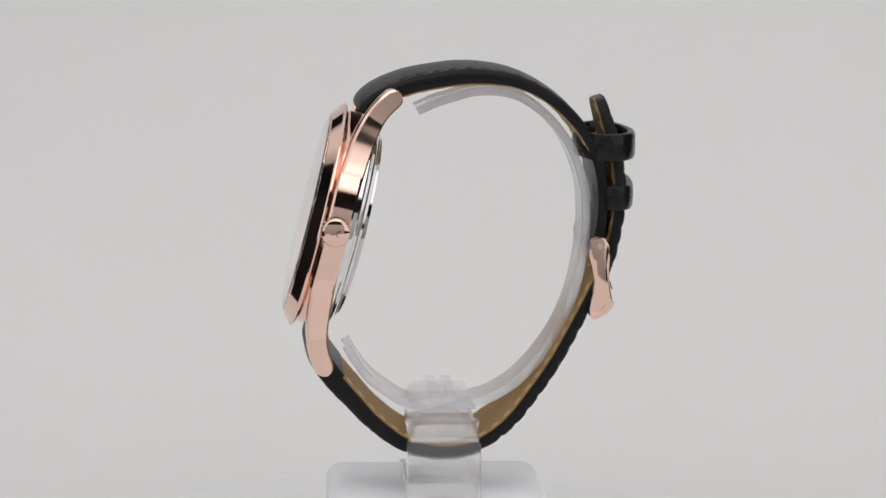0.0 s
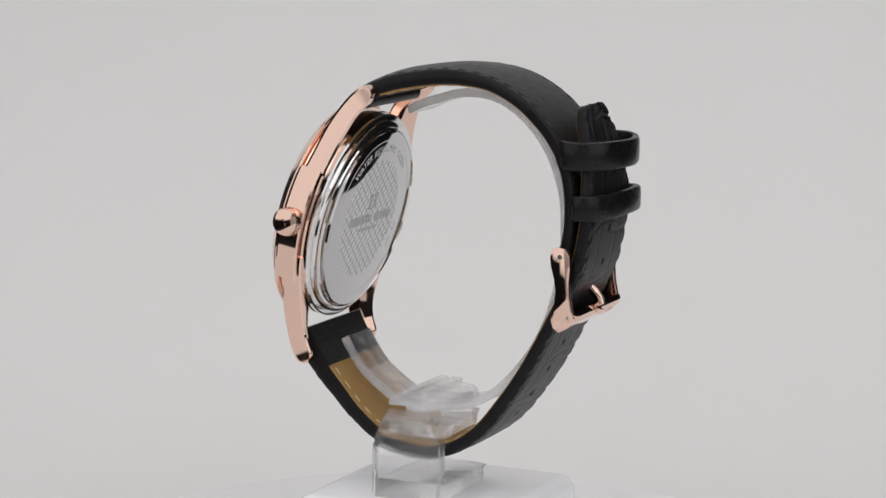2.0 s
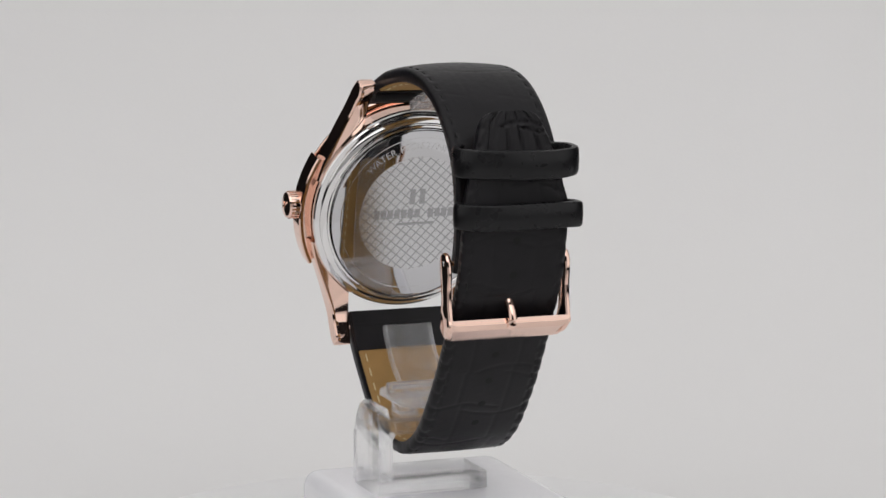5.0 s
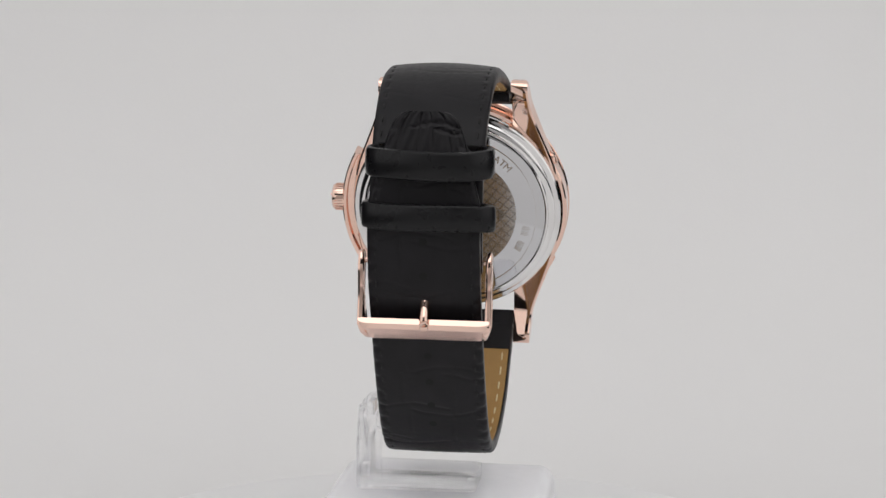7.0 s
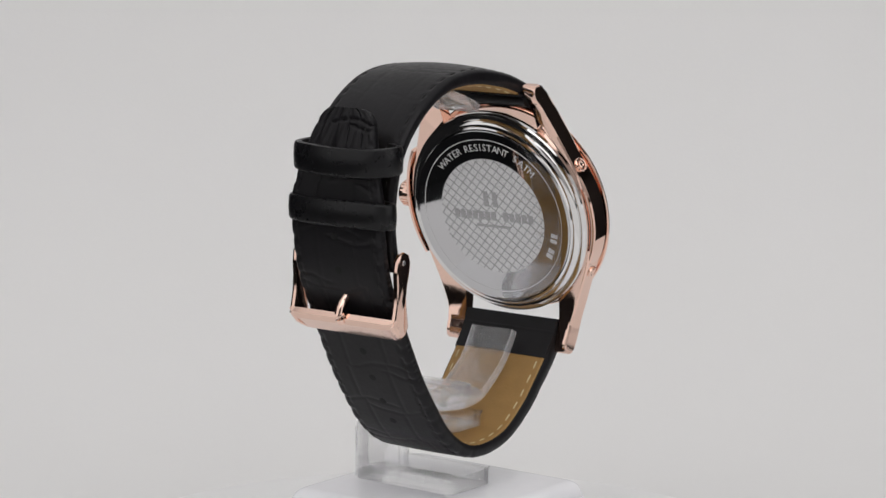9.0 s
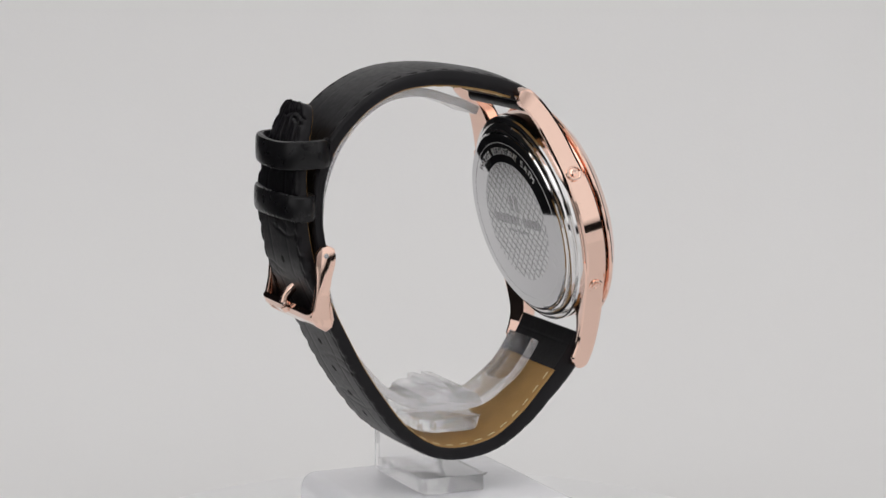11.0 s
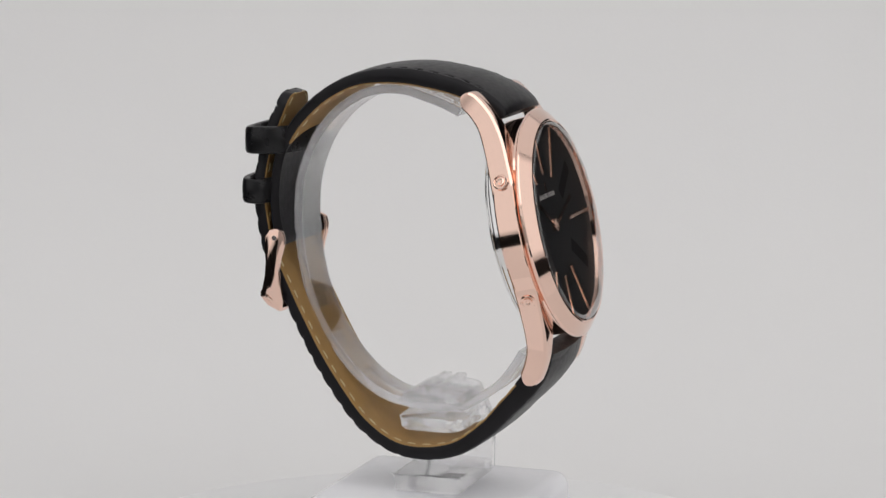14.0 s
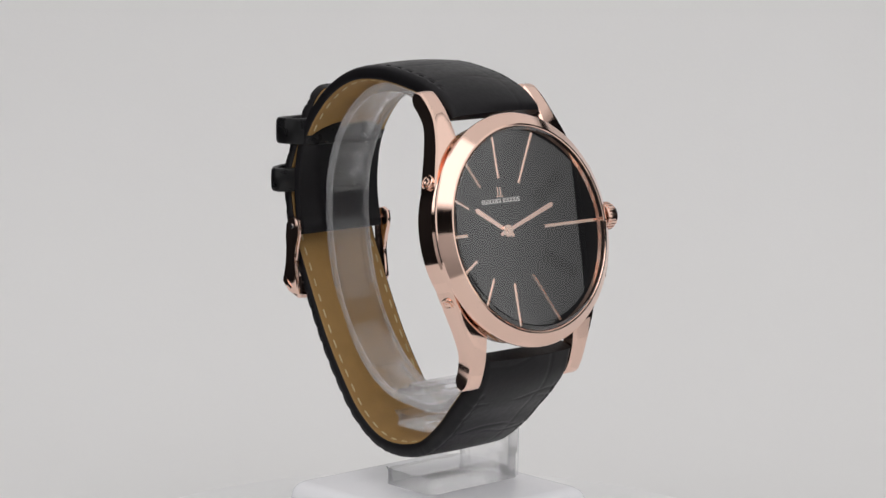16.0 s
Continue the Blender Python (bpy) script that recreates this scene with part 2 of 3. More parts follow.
def top_sheet():
    """The stretched white cloth roof of the light tent."""
    s = holder("light_tent_roof", "stretched glowing white cloth roof over the set", "studio lamp")
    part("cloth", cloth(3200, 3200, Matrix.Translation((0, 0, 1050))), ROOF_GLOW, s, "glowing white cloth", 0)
    for x in (-1550, 1550):
        for y in (-1550, 1550):
            part("hanger", tube([(x, y, 1048), (x, y, 1700)], 6), DARK, s)


overhead()
reflector()
top_sheet()


# ---- turntable, block and stand ----
def turntable():
    t = holder("turntable", "round white display turntable under the watch block", "turntable")
    part("disc", lathe([(0, -15), (71.5, -15), (72.6, -15.4), (73, -16.2), (73, -18.5), (72, -19), (0, -19)]), DISC, t)
    part("base_ring", lathe([(0, -19), (66, -19), (66.5, -20), (66.5, -26.8), (0, -26.8)]), DISC, t)
    return t


def display_block():
    b = holder("display_block", "square white acrylic block on the turntable", "block")
    part("body", block(-21.5, 21.5, -21.5, 21.5, -15, -0.05, 3.2, None, 5), BLOCK, b)
    return b


STRIP = [(-5.2, 74.4), (-0.5, 76.4), (6, 77.8), (12.5, 76.8), (18.5, 73.3), (22.7, 68.5), (25.3, 63), (26.6, 57), (26.5, 48.5),
         (24.7, 39), (21.3, 31), (16, 24), (10, 19), (4.5, 17), (-1.5, 16.2), (-6.6, 16.9), (-10.2, 18.9), (-14.4, 22.2), (-17.2, 26.0), (-18.6, 28.4)]


def watch_stand():
    s = holder("watch_stand", "clear acrylic watch stand with a curved wrist strip", "watch stand")
    # foot, upright and tongue are one moulded piece, drawn in the side plane and pushed across
    prof = [(-8.0, 0.0), (15.2, 0.0), (15.2, 14.8), (14.9, 16.2), (14.2, 17.0), (13.2, 17.2), (12.4, 16.8), (12.2, 14.6), (-7.2, 14.6),
            (-7.2, 12.0), (11.4, 12.0), (12.2, 11.2), (12.2, 3.2), (-8.0, 3.2)]
    rim = []
    for (p, q), (r, t) in zip(prof, prof[1:] + prof[:1]):
        n = max(1, round(math.hypot(r - p, t - q) / 0.9))
        rim += [(p + (r - p) * k / n, q + (t - q) * k / n) for k in range(n)]
    def half(u, z):
        if z < 5:
            return 7.0 - 0.9 * max(0.0, (-7.0 - u)) - 0.5 * max(0.0, u - 14.4)
        if u > 8:
            return 7.1 - 2.5 * min(1.0, max(0.0, (z - 11.0) / 6.0)) * min(1.0, (u - 8) / 4)
        k = min(1.0, max(0.0, (-2.6 - u) / 4.7))
        return 6.6 - 3.2 * (1 - math.sqrt(1 - min(0.96, k * k)))
    bm = bmesh.new()
    near = [bm.verts.new((u, -half(u, z), z)) for u, z in rim]
    far = [bm.verts.new((u, half(u, z), z)) for u, z in rim]
    sides = [bm.faces.new(near), bm.faces.new(far[::-1])]
    for i in range(len(rim)):
        j = (i + 1) % len(rim)
        bm.faces.new((near[i], near[j], far[j], far[i]))
    bmesh.ops.recalc_face_normals(bm, faces=bm.faces)
    es = [e for f in sides for e in f.edges]
    bmesh.ops.bevel(bm, geom=es, offset=0.4, segments=2, profile=0.5, affect="EDGES")
    bmesh.ops.triangulate(bm, faces=[f for f in bm.faces if len(f.verts) > 4])
    part("bracket", bm, ACRYLIC, s, "clear moulded foot, upright and tongue").visible_shadow = False
    # milky strips painted as edge glints, and two small moulded sockets on the upright
    for v in (-7.0, 7.0):
        part("edge", block(14.75, 15.25, v - 0.1, v + 0.1, 0.6, 10.6, 0.08), EDGE_GLINT, s, "milky strip painted as the edge's bright glint")
    for v in (-2.5, 2.5):
        rim = [block(15.15, 15.4, v - 0.65, v - 0.42, 13.6, 15.9), block(15.15, 15.4, v + 0.42, v + 0.65, 13.6, 15.9), block(15.15, 15.4, v - 0.65, v + 0.65, 13.4, 13.62)]
        part("socket", join(*rim), EDGE_GLINT, s, "small moulded socket, its bright outline painted milky", 0)
    clamp = [(-6.4, 17.2), (6.4, 17.2), (5.6, 18.9), (4.6, 19.4), (2.5, 19.6), (2.3, 20.6), (0.7, 20.6), (0.5, 19.7), (-0.5, 19.7), (-0.7, 20.6), (-2.3, 20.6), (-2.5, 19.6), (-4.6, 19.4), (-5.6, 18.9)]
    part("clamp", outline_prism(clamp, 1, 2, -6.2, 10.4, 0, 0.5), FROSTED, s, "clear clamp block with two ridges").visible_shadow = False
    part("neck", block(5.4, 9.0, -3.0, 3.0, 14.65, 17.15, 0.2), FROSTED, s, "clear peg under the clamp").visible_shadow = False
    path, _ = glide(STRIP, 110)
    _, nrm = frames_of(path)
    path = path - nrm * (1.2 * np.clip((path[:, 0] - 2) / 12, 0, 1))[:, None]
    secs = []
    for (v, z), (nv, nz) in zip(path, nrm):
        def at(u, h):
            return (u, v - nv * h, z - nz * h)
        secs.append([at(-5.1, 0.45), at(-4.9, 0.6), at(-3.9, 0.6), at(-3.5, 0.35), at(3.1, 0.35), at(3.5, 0.6), at(4.5, 0.6), at(4.7, 0.45),
                     at(4.7, -0.85), at(4.5, -1.0), at(-4.9, -1.0), at(-5.1, -0.85)])
    strip = part("wrist_strip", loft(secs), ACRYLIC, s, "curved clear wrist strip")
    strip.visible_shadow = False
    # milky rails laid on both rims paint the strip's bright edge lines
    for u0, u1 in ((-5.15, -4.9), (4.5, 4.75)):
        secs = []
        for (v, z), (nv, nz) in zip(path, nrm):
            secs.append([(u, v - nv * h, z - nz * h) for u, h in ((u0, -1.04), (u1, -1.04), (u1, 0.64), (u0, 0.64))])
        part("strip_rim_glint", loft(secs), EDGE_GLINT, strip, "milky rail painted as the rim's bright glint")
    return s


# ---- the watch ----
CASE = Matrix.Translation((-1.0, -23.2, 53.4)) @ Matrix.Rotation(radians(90 - 14), 4, "X")
MID = -0.9                # strap's middle across the watch


def strap_skin(path, nrm, width, outer, inner, relief, camber):
    """Sections of a strap: crowned outer face, rounded edges, flat inner face."""
    across = np.linspace(-1, 1, 65)
    secs = []
    for i, ((v, z, th), (nv, nz)) in enumerate(zip(path, nrm)):
        w = width[i]
        ring = []
        for s in across:
            edge = max(0.0, (abs(s) - 0.92) / 0.08)
            h = th * (outer * (1 - camber(i) * s * s) - 0.16 * edge ** 2) + relief(i, s)
            ring.append((MID + s * w, v - nv * h, z - nz * h))
        for s in (1.0, 0.98, 0.5, 0.0, -0.5, -0.98, -1.0):
            h = -th * inner * (0.75 if abs(s) == 1 else 1.0)
            ring.append((MID + s * w, v - nv * h, z - nz * h))
        secs.append(ring)
    return secs


def croco(arc, quiet, strong, begin):
    """Relief of pressed crocodile scales: long faint ones, deep narrow ones past `begin`, scalloped edges."""
    rows = {}
    def groove(a, s, pitch, seed, depth, cols):
        x = a / pitch + 0.16 * math.sin(2.4 * s + 1.7 * math.floor(a / pitch)) + 0.012 * math.sin(9 * s + a)
        row = math.floor(x)
        f = x - row
        if (row, seed) not in rows:
            r = random.Random(row * 7 + seed)
            rows[row, seed] = ([c + r.uniform(-0.10, 0.10) for c in cols], r.uniform(0.45, 1.0))
        cuts, k = rows[row, seed]
        g = math.exp(-((min(f, 1 - f)) * pitch / 0.34) ** 2)
        for c in cuts:
            g = max(g, 0.75 * math.exp(-((s - c) / 0.035) ** 2))
        return -depth * k * g
    def relief(i, s):
        a = arc[i]
        if a > begin:
            d = groove(a, s, 6.4, 3, strong, (-0.62, -0.2, 0.22, 0.6))
            d += 0.05 * math.sin(26 * s + 0.8 * a) * (1 if abs(s) < 0.9 else 0)
        else:
            d = groove(a, s, 9.5, 11, quiet, (-0.45, 0.42) if a > 20 else (0.5,))
        if abs(s) > 0.84 and a > 14 and begin < 500:
            d -= (0.06 + 0.2 * min(1, max(0, (a - 38) / 12))) * min(1, (abs(s) - 0.84) / 0.1) * (0.5 + 0.5 * math.cos(2 * math.pi * a / 3.6)) ** 3
        # sunk seam: the thread pulls short dashes into the leather
        if 0.80 < abs(s) < 0.92 and a > 7 and (a % 3.1) < 1.9:
            d -= 0.15 * math.exp(-((abs(s) - 0.86) / 0.028) ** 2)
        return d
    return relief


def stitches(path, nrm, width, arc, offset, height, length, gap, material, parent, a0, a1, label, crown=None):
    """Two seams of single threads along the strap's edges, on the outer or the inner face."""
    bms = []
    for side in (-1, 1):
        a = a0
        while a + length < a1:
            pts = []
            for f in (0.0, 0.25, 0.5, 0.75, 1.0):
                at = a + f * length
                v, z = np.interp(at, arc, path[:, 0]), np.interp(at, arc, path[:, 1])
                th = np.interp(at, arc, path[:, 2])
                nv, nz = np.interp(at, arc, nrm[:, 0]), np.interp(at, arc, nrm[:, 1])
                w = np.interp(at, arc, width) - offset
                h = (height(th) if crown is None else th * 0.5 * (1 - np.interp(at, arc, crown) * 0.74) - 0.10) - (0.30 if f in (0.0, 1.0) else 0.0) * (1 if height(1) > 0 else -1)
                pts.append((MID + side * w, v - nv * h, z - nz * h))
            bms.append(tube(pts, 0.17, 6))
            a += length + gap
    tagged(part("stitching", seated(join(*bms)), material, parent, label), kind="stuff")


UPPER = [(-16.2, 74.6, 2.3), (-15.2, 75.9, 3.3), (-12.4, 77.8, 3.8), (-8, 79.5, 4.1), (-4, 80.5, 4.0), (3.1, 81.5, 3.8), (9.5, 81.3, 3.3), (15, 80.0, 2.8),
         (20.3, 77.1, 2.6), (24.6, 73.2, 2.5), (27.6, 69.2, 2.4), (29.5, 65, 2.2), (30.4, 60, 2.1), (30.5, 55, 2.1), (30.0, 51.0, 2.2), (29.5, 48.6, 2.4), (29.2, 47.3, 1.8)]
LOWER = [(-25.2, 30.4, 3.6), (-23.7, 26.3, 4.5), (-20.9, 22.4, 4.5), (-17.3, 18.5, 4.0), (-13.3, 14.3, 3.6), (-7.2, 10.0, 3.2), (0, 8.5, 3.0),
         (6.3, 9.5, 2.8), (12.4, 13.5, 2.8), (17.2, 19.3, 2.8), (21.7, 26, 2.7), (25.5, 33, 2.6), (28.8, 39.6, 2.6), (31.6, 45.6, 2.6),
         (33.0, 51.5, 2.6), (33.7, 57, 2.6), (33.5, 63, 2.6), (32.6, 68.5, 2.6), (31.2, 73.2, 2.5), (30.2, 76.6, 2.2)]


def seated(bm):
    """Slides the strap's end over to the middle of its lugs."""
    for vert in bm.verts:
        k = min(1.0, max(0.0, (-5.0 - vert.co.y) / 11.0))
        vert.co.x += (vert.co.x - MID) * 0.03 * k - 0.1 * k * k * (3 - 2 * k)
    return bm


def strap_half(watch, name, rows, n, half_width, relief_of, lining, label, stitch_range, flip, camber):
    path, arc = glide(rows, n)
    _, nrm = frames_of(path, flip)
    width = [half_width(a, arc[-1]) for a in arc]
    strap = part(name, seated(loft(strap_skin(path, nrm, width, 0.5, 0.42, relief_of(arc), camber(arc)))), LEATHER, watch, label, 50)
    # lining: a slab on the inner face
    secs = []
    for i, ((v, z, th), (nv, nz)) in enumerate(zip(path, nrm)):
        if lining[0] <= arc[i] <= lining[1]:
            w = width[i] - 0.35
            a, b = -th * 0.40, -th * 0.5
            secs.append([(MID + s * w, v - nv * h, z - nz * h) for s, h in ((-1, a), (1, a), (1, b * 0.85), (0.98, b), (-0.98, b), (-1, b * 0.85))])
    part("lining", seated(loft(secs)), LINING, strap, "tan leather lining")
    for lo, hi in ((0, lining[0]), (lining[1], arc[-1])):
        secs = []
        for i, ((v, z, th), (nv, nz)) in enumerate(zip(path, nrm)):
            if lo - 0.4 <= arc[i] <= hi + 0.4:
                w = width[i] - 0.05
                a, b = -th * 0.40, -th * 0.53
                secs.append([(MID + s * w, v - nv * h, z - nz * h) for s, h in ((-1, a), (1, a), (1, b * 0.85), (0.98, b), (-0.98, b), (-1, b * 0.85))])
        if len(secs) > 3:
            part("turned_end", seated(loft(secs)), LEATHER, strap, "folded black leather end")
    stitches(path, nrm, width, arc, 1.5, lambda th: -th * 0.5 - 0.02, 2.3, 1.0, CREAM, strap, lining[0] + 1, lining[1] - 1, "cream thread seam")
    stitches(path, nrm, width, arc, 1.5, lambda th: th * 0.36, 1.6, 1.5, BLACK_THREAD, strap, *stitch_range, "black thread seam", [camber(arc)(i) for i in range(len(arc))])
    return strap, path, arc, nrm


def build_straps(watch):
    def upper_w(a, total):
        return 10.9 - 0.5 * min(1, a / 50)
    up = strap_half(watch, "upper_strap", UPPER, 240, upper_w,
                    lambda arc: croco(arc, 0.05, 0.05, 900), (8.0, 52.0), "black leather strap half with buckle", (6, 60), 1,
                    lambda arc: lambda i: 0.62 - 0.44 * min(1, arc[i] / 45))
    def lower_w(a, total):
        w = 10.9 - 0.6 * min(1, a / 45)
        left = total - a
        if left < 17:
            w *= 0.5 + 0.5 * (left / 17) ** 0.8
        return w * (0.7 + 0.3 * math.sqrt(1 - (1 - left / 2.5) ** 2)) if left < 2.5 else w
    low = strap_half(watch, "lower_strap", LOWER, 420, lower_w,
                     lambda arc: croco(arc, 0.14, 0.42, 108), (9.0, 133.0), "black crocodile-embossed leather strap tail", (8, 128), -1,
                     lambda arc: lambda i: 0.36 - 0.24 * min(1, arc[i] / 30))
    # buckle holes in the tail: black discs on the leather, painted as their shade
    strap, path, arc, nrm = low
    for z0 in (16.6, 20.9, 25.9, 31.2, 47.3, 53.7):
        k = min((i for i in range(len(path)) if path[i][0] > 8), key=lambda i: abs(path[i][1] - z0))
        v, z, th = path[k]
        nv, nz = nrm[k]
        h = th * 0.5 - 0.32
        q = Vector((0, -nv, -nz)).to_track_quat("Z", "X").to_matrix().to_4x4()
        m = Matrix.Translation((MID, v - nv * h, z - nz * h)) @ q
        part("hole", lathe([(0, 0.345), (0.5, 0.35), (0.75, 0.325), (0.75, 0.1), (0, 0.0)], 16, m), HOLE_SHADE, strap, "black disc painted as the shade in a punched buckle hole")


def loop_ring(cv, half_v, z0, height, half_u, lean):
    """A leather keeper: a soft rounded band around both straps."""
    secs = []
    n = 56
    for i in range(n):
        a = 2 * math.pi * i / n
        ca, sa = math.cos(a), math.sin(a)
        e = 2.0 / 2.15
        u = half_u * math.copysign(abs(ca) ** e, ca)
        v = half_v * math.copysign(abs(sa) ** 0.8, sa)
        d = Vector((ca / half_u, sa / half_v)).normalized()
        ring = []
        for k in range(12):
            b = 2 * math.pi * k / 12
            o = 0.85 * math.copysign(abs(math.cos(b)) ** 0.7, math.cos(b))
            zz = height / 2 * math.copysign(abs(math.sin(b)) ** 0.45, math.sin(b)) + 0.10 * math.sin(3 * a + z0)
            ring.append((MID - 0.8 + u + d.x * o, cv + v + d.y * o - 0.06 * u + 0.5, z0 + zz + lean * v))
        secs.append(ring)
    return loft(secs, closed=True)


def build_buckle(watch):
    b = part("buckle", tube([(10.6, 29.6, 49.1), (-12.3, 29.6, 49.1)], 0.5, 12), GOLD, watch, "rose gold pin buckle")
    side = [(27.5, 48.9), (27.9, 50.4), (29.2, 51.0), (30.6, 50.7), (31.5, 49.3), (31.7, 47.0), (31.5, 44.5), (31.7, 41.5), (32.2, 39.0),
            (32.6, 37.6), (31.2, 35.7), (29.0, 34.5), (28.0, 35.4), (27.8, 37.0), (28.4, 40.0), (28.7, 42.5), (28.3, 45.0), (27.7, 47.2)]
    for u in (10.4, -13.2):
        arm = outline_prism(side, 1, 2, u, u + 1.1, 0, 0.35)
        for vert in arm.verts:
            low = max(0.0, 38.2 - vert.co.z) / 3.7
            vert.co.x -= math.copysign(1.1 * low * low, u)
        part("side_arm", arm, GOLD, b)
        part("pin_end", lathe([(0, 0.1), (0.45, 0.1), (0.5, 0), (0.5, -0.3)], 14,
                              Matrix.Translation((u + (1.12 if u > 0 else -0.02), 29.6, 49.1)) @ Matrix.Rotation(radians(90 if u > 0 else -90), 4, "Y")), ENGRAVED, b)
    bar = [(28.2, 35.2), (28.9, 34.4), (32.5, 36.8), (32.95, 37.9), (32.3, 38.8), (31.2, 38.4)]
    secs = []
    for u, k in ((-13.0, 0.45), (-12.7, 0.68), (-12.1, 0.88), (-11.2, 0.98), (-10.4, 1.0), (8.7, 1.0), (9.5, 0.98), (10.4, 0.88), (11.0, 0.68), (11.3, 0.45)):
        secs.append([(u, 32.2 + (v - 32.2) * k, 38.7 + (z - 38.7) * k) for v, z in bar])
    part("front_bar", loft(secs), GOLD, b, "", 24)
    part("prong", tube([(-1.0, 29.8, 44), (-1.0, 30.6, 42.0), (-1.0, 31.9, 40.9), (-1.0, 32.8, 39.8), (-1.0, 33.15, 38.7), (-1.0, 33.0, 37.9), (-1.0, 32.4, 37.2)], 0.9, 12), GOLD, b)


def build_case(watch):
    mid = lathe([(17, 0.2), (20.7, 0.2), (20.9, 0.0), (21.05, -0.4), (21.05, -4.0), (20.9, -4.45), (20.0, -4.5), (17, -4.5)], 128, CASE)
    case = part("case", mid, GOLD, watch, "polished rose gold watch case", 14)
    rows = [((6.5, 0.1), (6.5, -4.5), 20.0), ((8.5, 0.08), (8.5, -4.55), 19.55), ((10.5, -0.05), (10.5, -4.65), 18.95), ((13.5, -0.45), (13.6, -4.9), 17.75), ((18.3, -1.1), (17.8, -5.4), 16.1),
            ((22.6, -2.3), (21.2, -6.1), 14.9), ((25.6, -3.75), (23.7, -7.2), 14.55)]
    flat = [(a[0], a[1], b[0], b[1], u) for a, b, u in rows]
    # the tip ends in a half round
    for k in range(9):
        f = radians(86 * k / 8)
        c, d = 1.95 * math.cos(f), 1.95 * math.sin(f)
        ce, cn = 26.3 + 0.80 * d, -6.6 - 0.60 * d
        flat.append((ce + 0.60 * c, cn + 0.80 * c, ce - 0.60 * c, cn - 0.80 * c, 14.4 - 0.1 * k / 8))
    fine, _ = glide(flat, 44)
    for se in (1, -1):
        for su in (1, -1):
            secs = []
            for i, (oe, on, ie, inn, uo_row) in enumerate(fine):
                d = Vector((ie - oe, inn - on))
                L = d.length
                d.normalize()
                fit = min(1.0, L / 3.2)
                k, dip = 0.42 * fit, 1.2 * fit
                ui = 11.3 + (0.2 if su > 0 else 0.0)
                uo = uo_row + (0.5 if su > 0 else 0.3)
                def at(u, h):
                    return CASE @ Vector((su * u, se * (oe + d.x * h), on + d.y * h))
                secs.append([at(ui + k, 0), at(uo - k - 0.5, 0), at(uo - 0.25, 0.2 * fit), at(uo, k + 0.25 * fit), at(uo, L - 0.3 * fit), at(uo - 0.35, L), at(uo - 0.95, L), at(ui, L - dip), at(ui, k)])
            part("lug", loft(secs), GOLD, case, "", 24)
    # proud flank on the crown side
    for side, big, spread, nm in ((1, 23.5, 28.5, "crown_flank"), (-1, 22.05, 36.0, "corrector_flank")):
        secs = []
        for k in range(25):
            a = radians(-spread + 2 * spread * k / 24)
            q = big if side > 0 else big - 0.7 * (abs(k - 12) / 12) ** 3
            c, d = side * math.cos(a), math.sin(a)
            secs.append([CASE @ Vector((r * c, r * d, n)) for r, n in ((20.3, 0.1), (q - 0.4, 0.1), (q, -0.3), (q, -4.0), (q - 0.25, -4.3), (q - 0.8, -4.3), (q - 1.0, -3.2), (20.3, -2.8))])
        part(nm, loft(secs), GOLD, case, "proud polished case flank", 14)
    for se, y, n in ((1, 24.7, -5.7), (-1, -24.9, -6.0)):
        part("spring_bar", tube([CASE @ Vector((-11.2, y, n)), CASE @ Vector((11.2, y, n))], 0.45, 10), STEEL, case)
        part("strap_loop", tube([CASE @ Vector((u, y, n)) for u in (-10.9, -10.7, 10.7, 10.9)], 1.45, 16), LEATHER, case, "black leather loop round the spring bar")
    part("bezel", lathe([(18.6, 0.2), (20.6, 0.2), (20.75, 0.5), (22.0, 0.5), (22.2, 0.7), (22.18, 0.95), (22.02, 1.2), (19.8, 2.9), (19.5, 2.97), (19.32, 2.85), (19.2, 2.0), (18.9, 1.35)], 160, CASE), GOLD, case, "rose gold bezel", 12)
    # dial and its furniture
    dial = part("dial", lathe([(0, 1.4), (19.2, 1.4), (19.2, 0.9), (0, 0.9)], 96, CASE), DIAL, case, "glossy black off-centre dial")
    hub = Vector((-5.3, 0.1))
    for hour in (12, 1, 3, 5, 6, 7, 8, 9, 10, 11):
        a = radians(90 - 30 * hour)
        d = Vector((math.cos(a), math.sin(a)))
        bq = hub.dot(d)
        far = -bq + math.sqrt(bq * bq - hub.length_squared + 18.5 ** 2)
        mid_r, half = (9.9 + far) / 2, (far - 9.9) / 2
        m = CASE @ Matrix.Translation((hub.x + d.x * mid_r, hub.y + d.y * mid_r, 1.4)) @ Matrix.Rotation(a, 4, "Z")
        bar = outline_prism([(-0.36, 0), (0.36, 0), (0.30, 0.28), (0, 0.40), (-0.30, 0.28)], 1, 2, -half, half, 0, 0.0)
        bar.transform(m)
        part("hour_index", bar, INDEX, dial, "slim rose gold hour index", 20)
    for hour in (2, 4):
        a = radians(90 - 30 * hour)
        d = Vector((math.cos(a), math.sin(a)))
        m = CASE @ Matrix.Translation((hub.x + d.x * 14.6, hub.y + d.y * 14.6, 1.4)) @ Matrix.Rotation(a, 4, "Z")
        part("dial_window", block(-4.8, 4.6, -1.35, 1.35, -0.2, 0.012, 0.0, m), SLOT, dial, "dark display window in the dial", 0)
    for tip, w, z, nm in (((-12.5, 4.7), 0.5, 1.75, "hour_hand"), ((7.4, 4.2), 0.46, 2.05, "minute_hand")):
        d = Vector(tip) - hub
        L = d.length
        m = CASE @ Matrix.Translation((hub.x, hub.y, z)) @ Matrix.Rotation(math.atan2(d.y, d.x), 4, "Z")
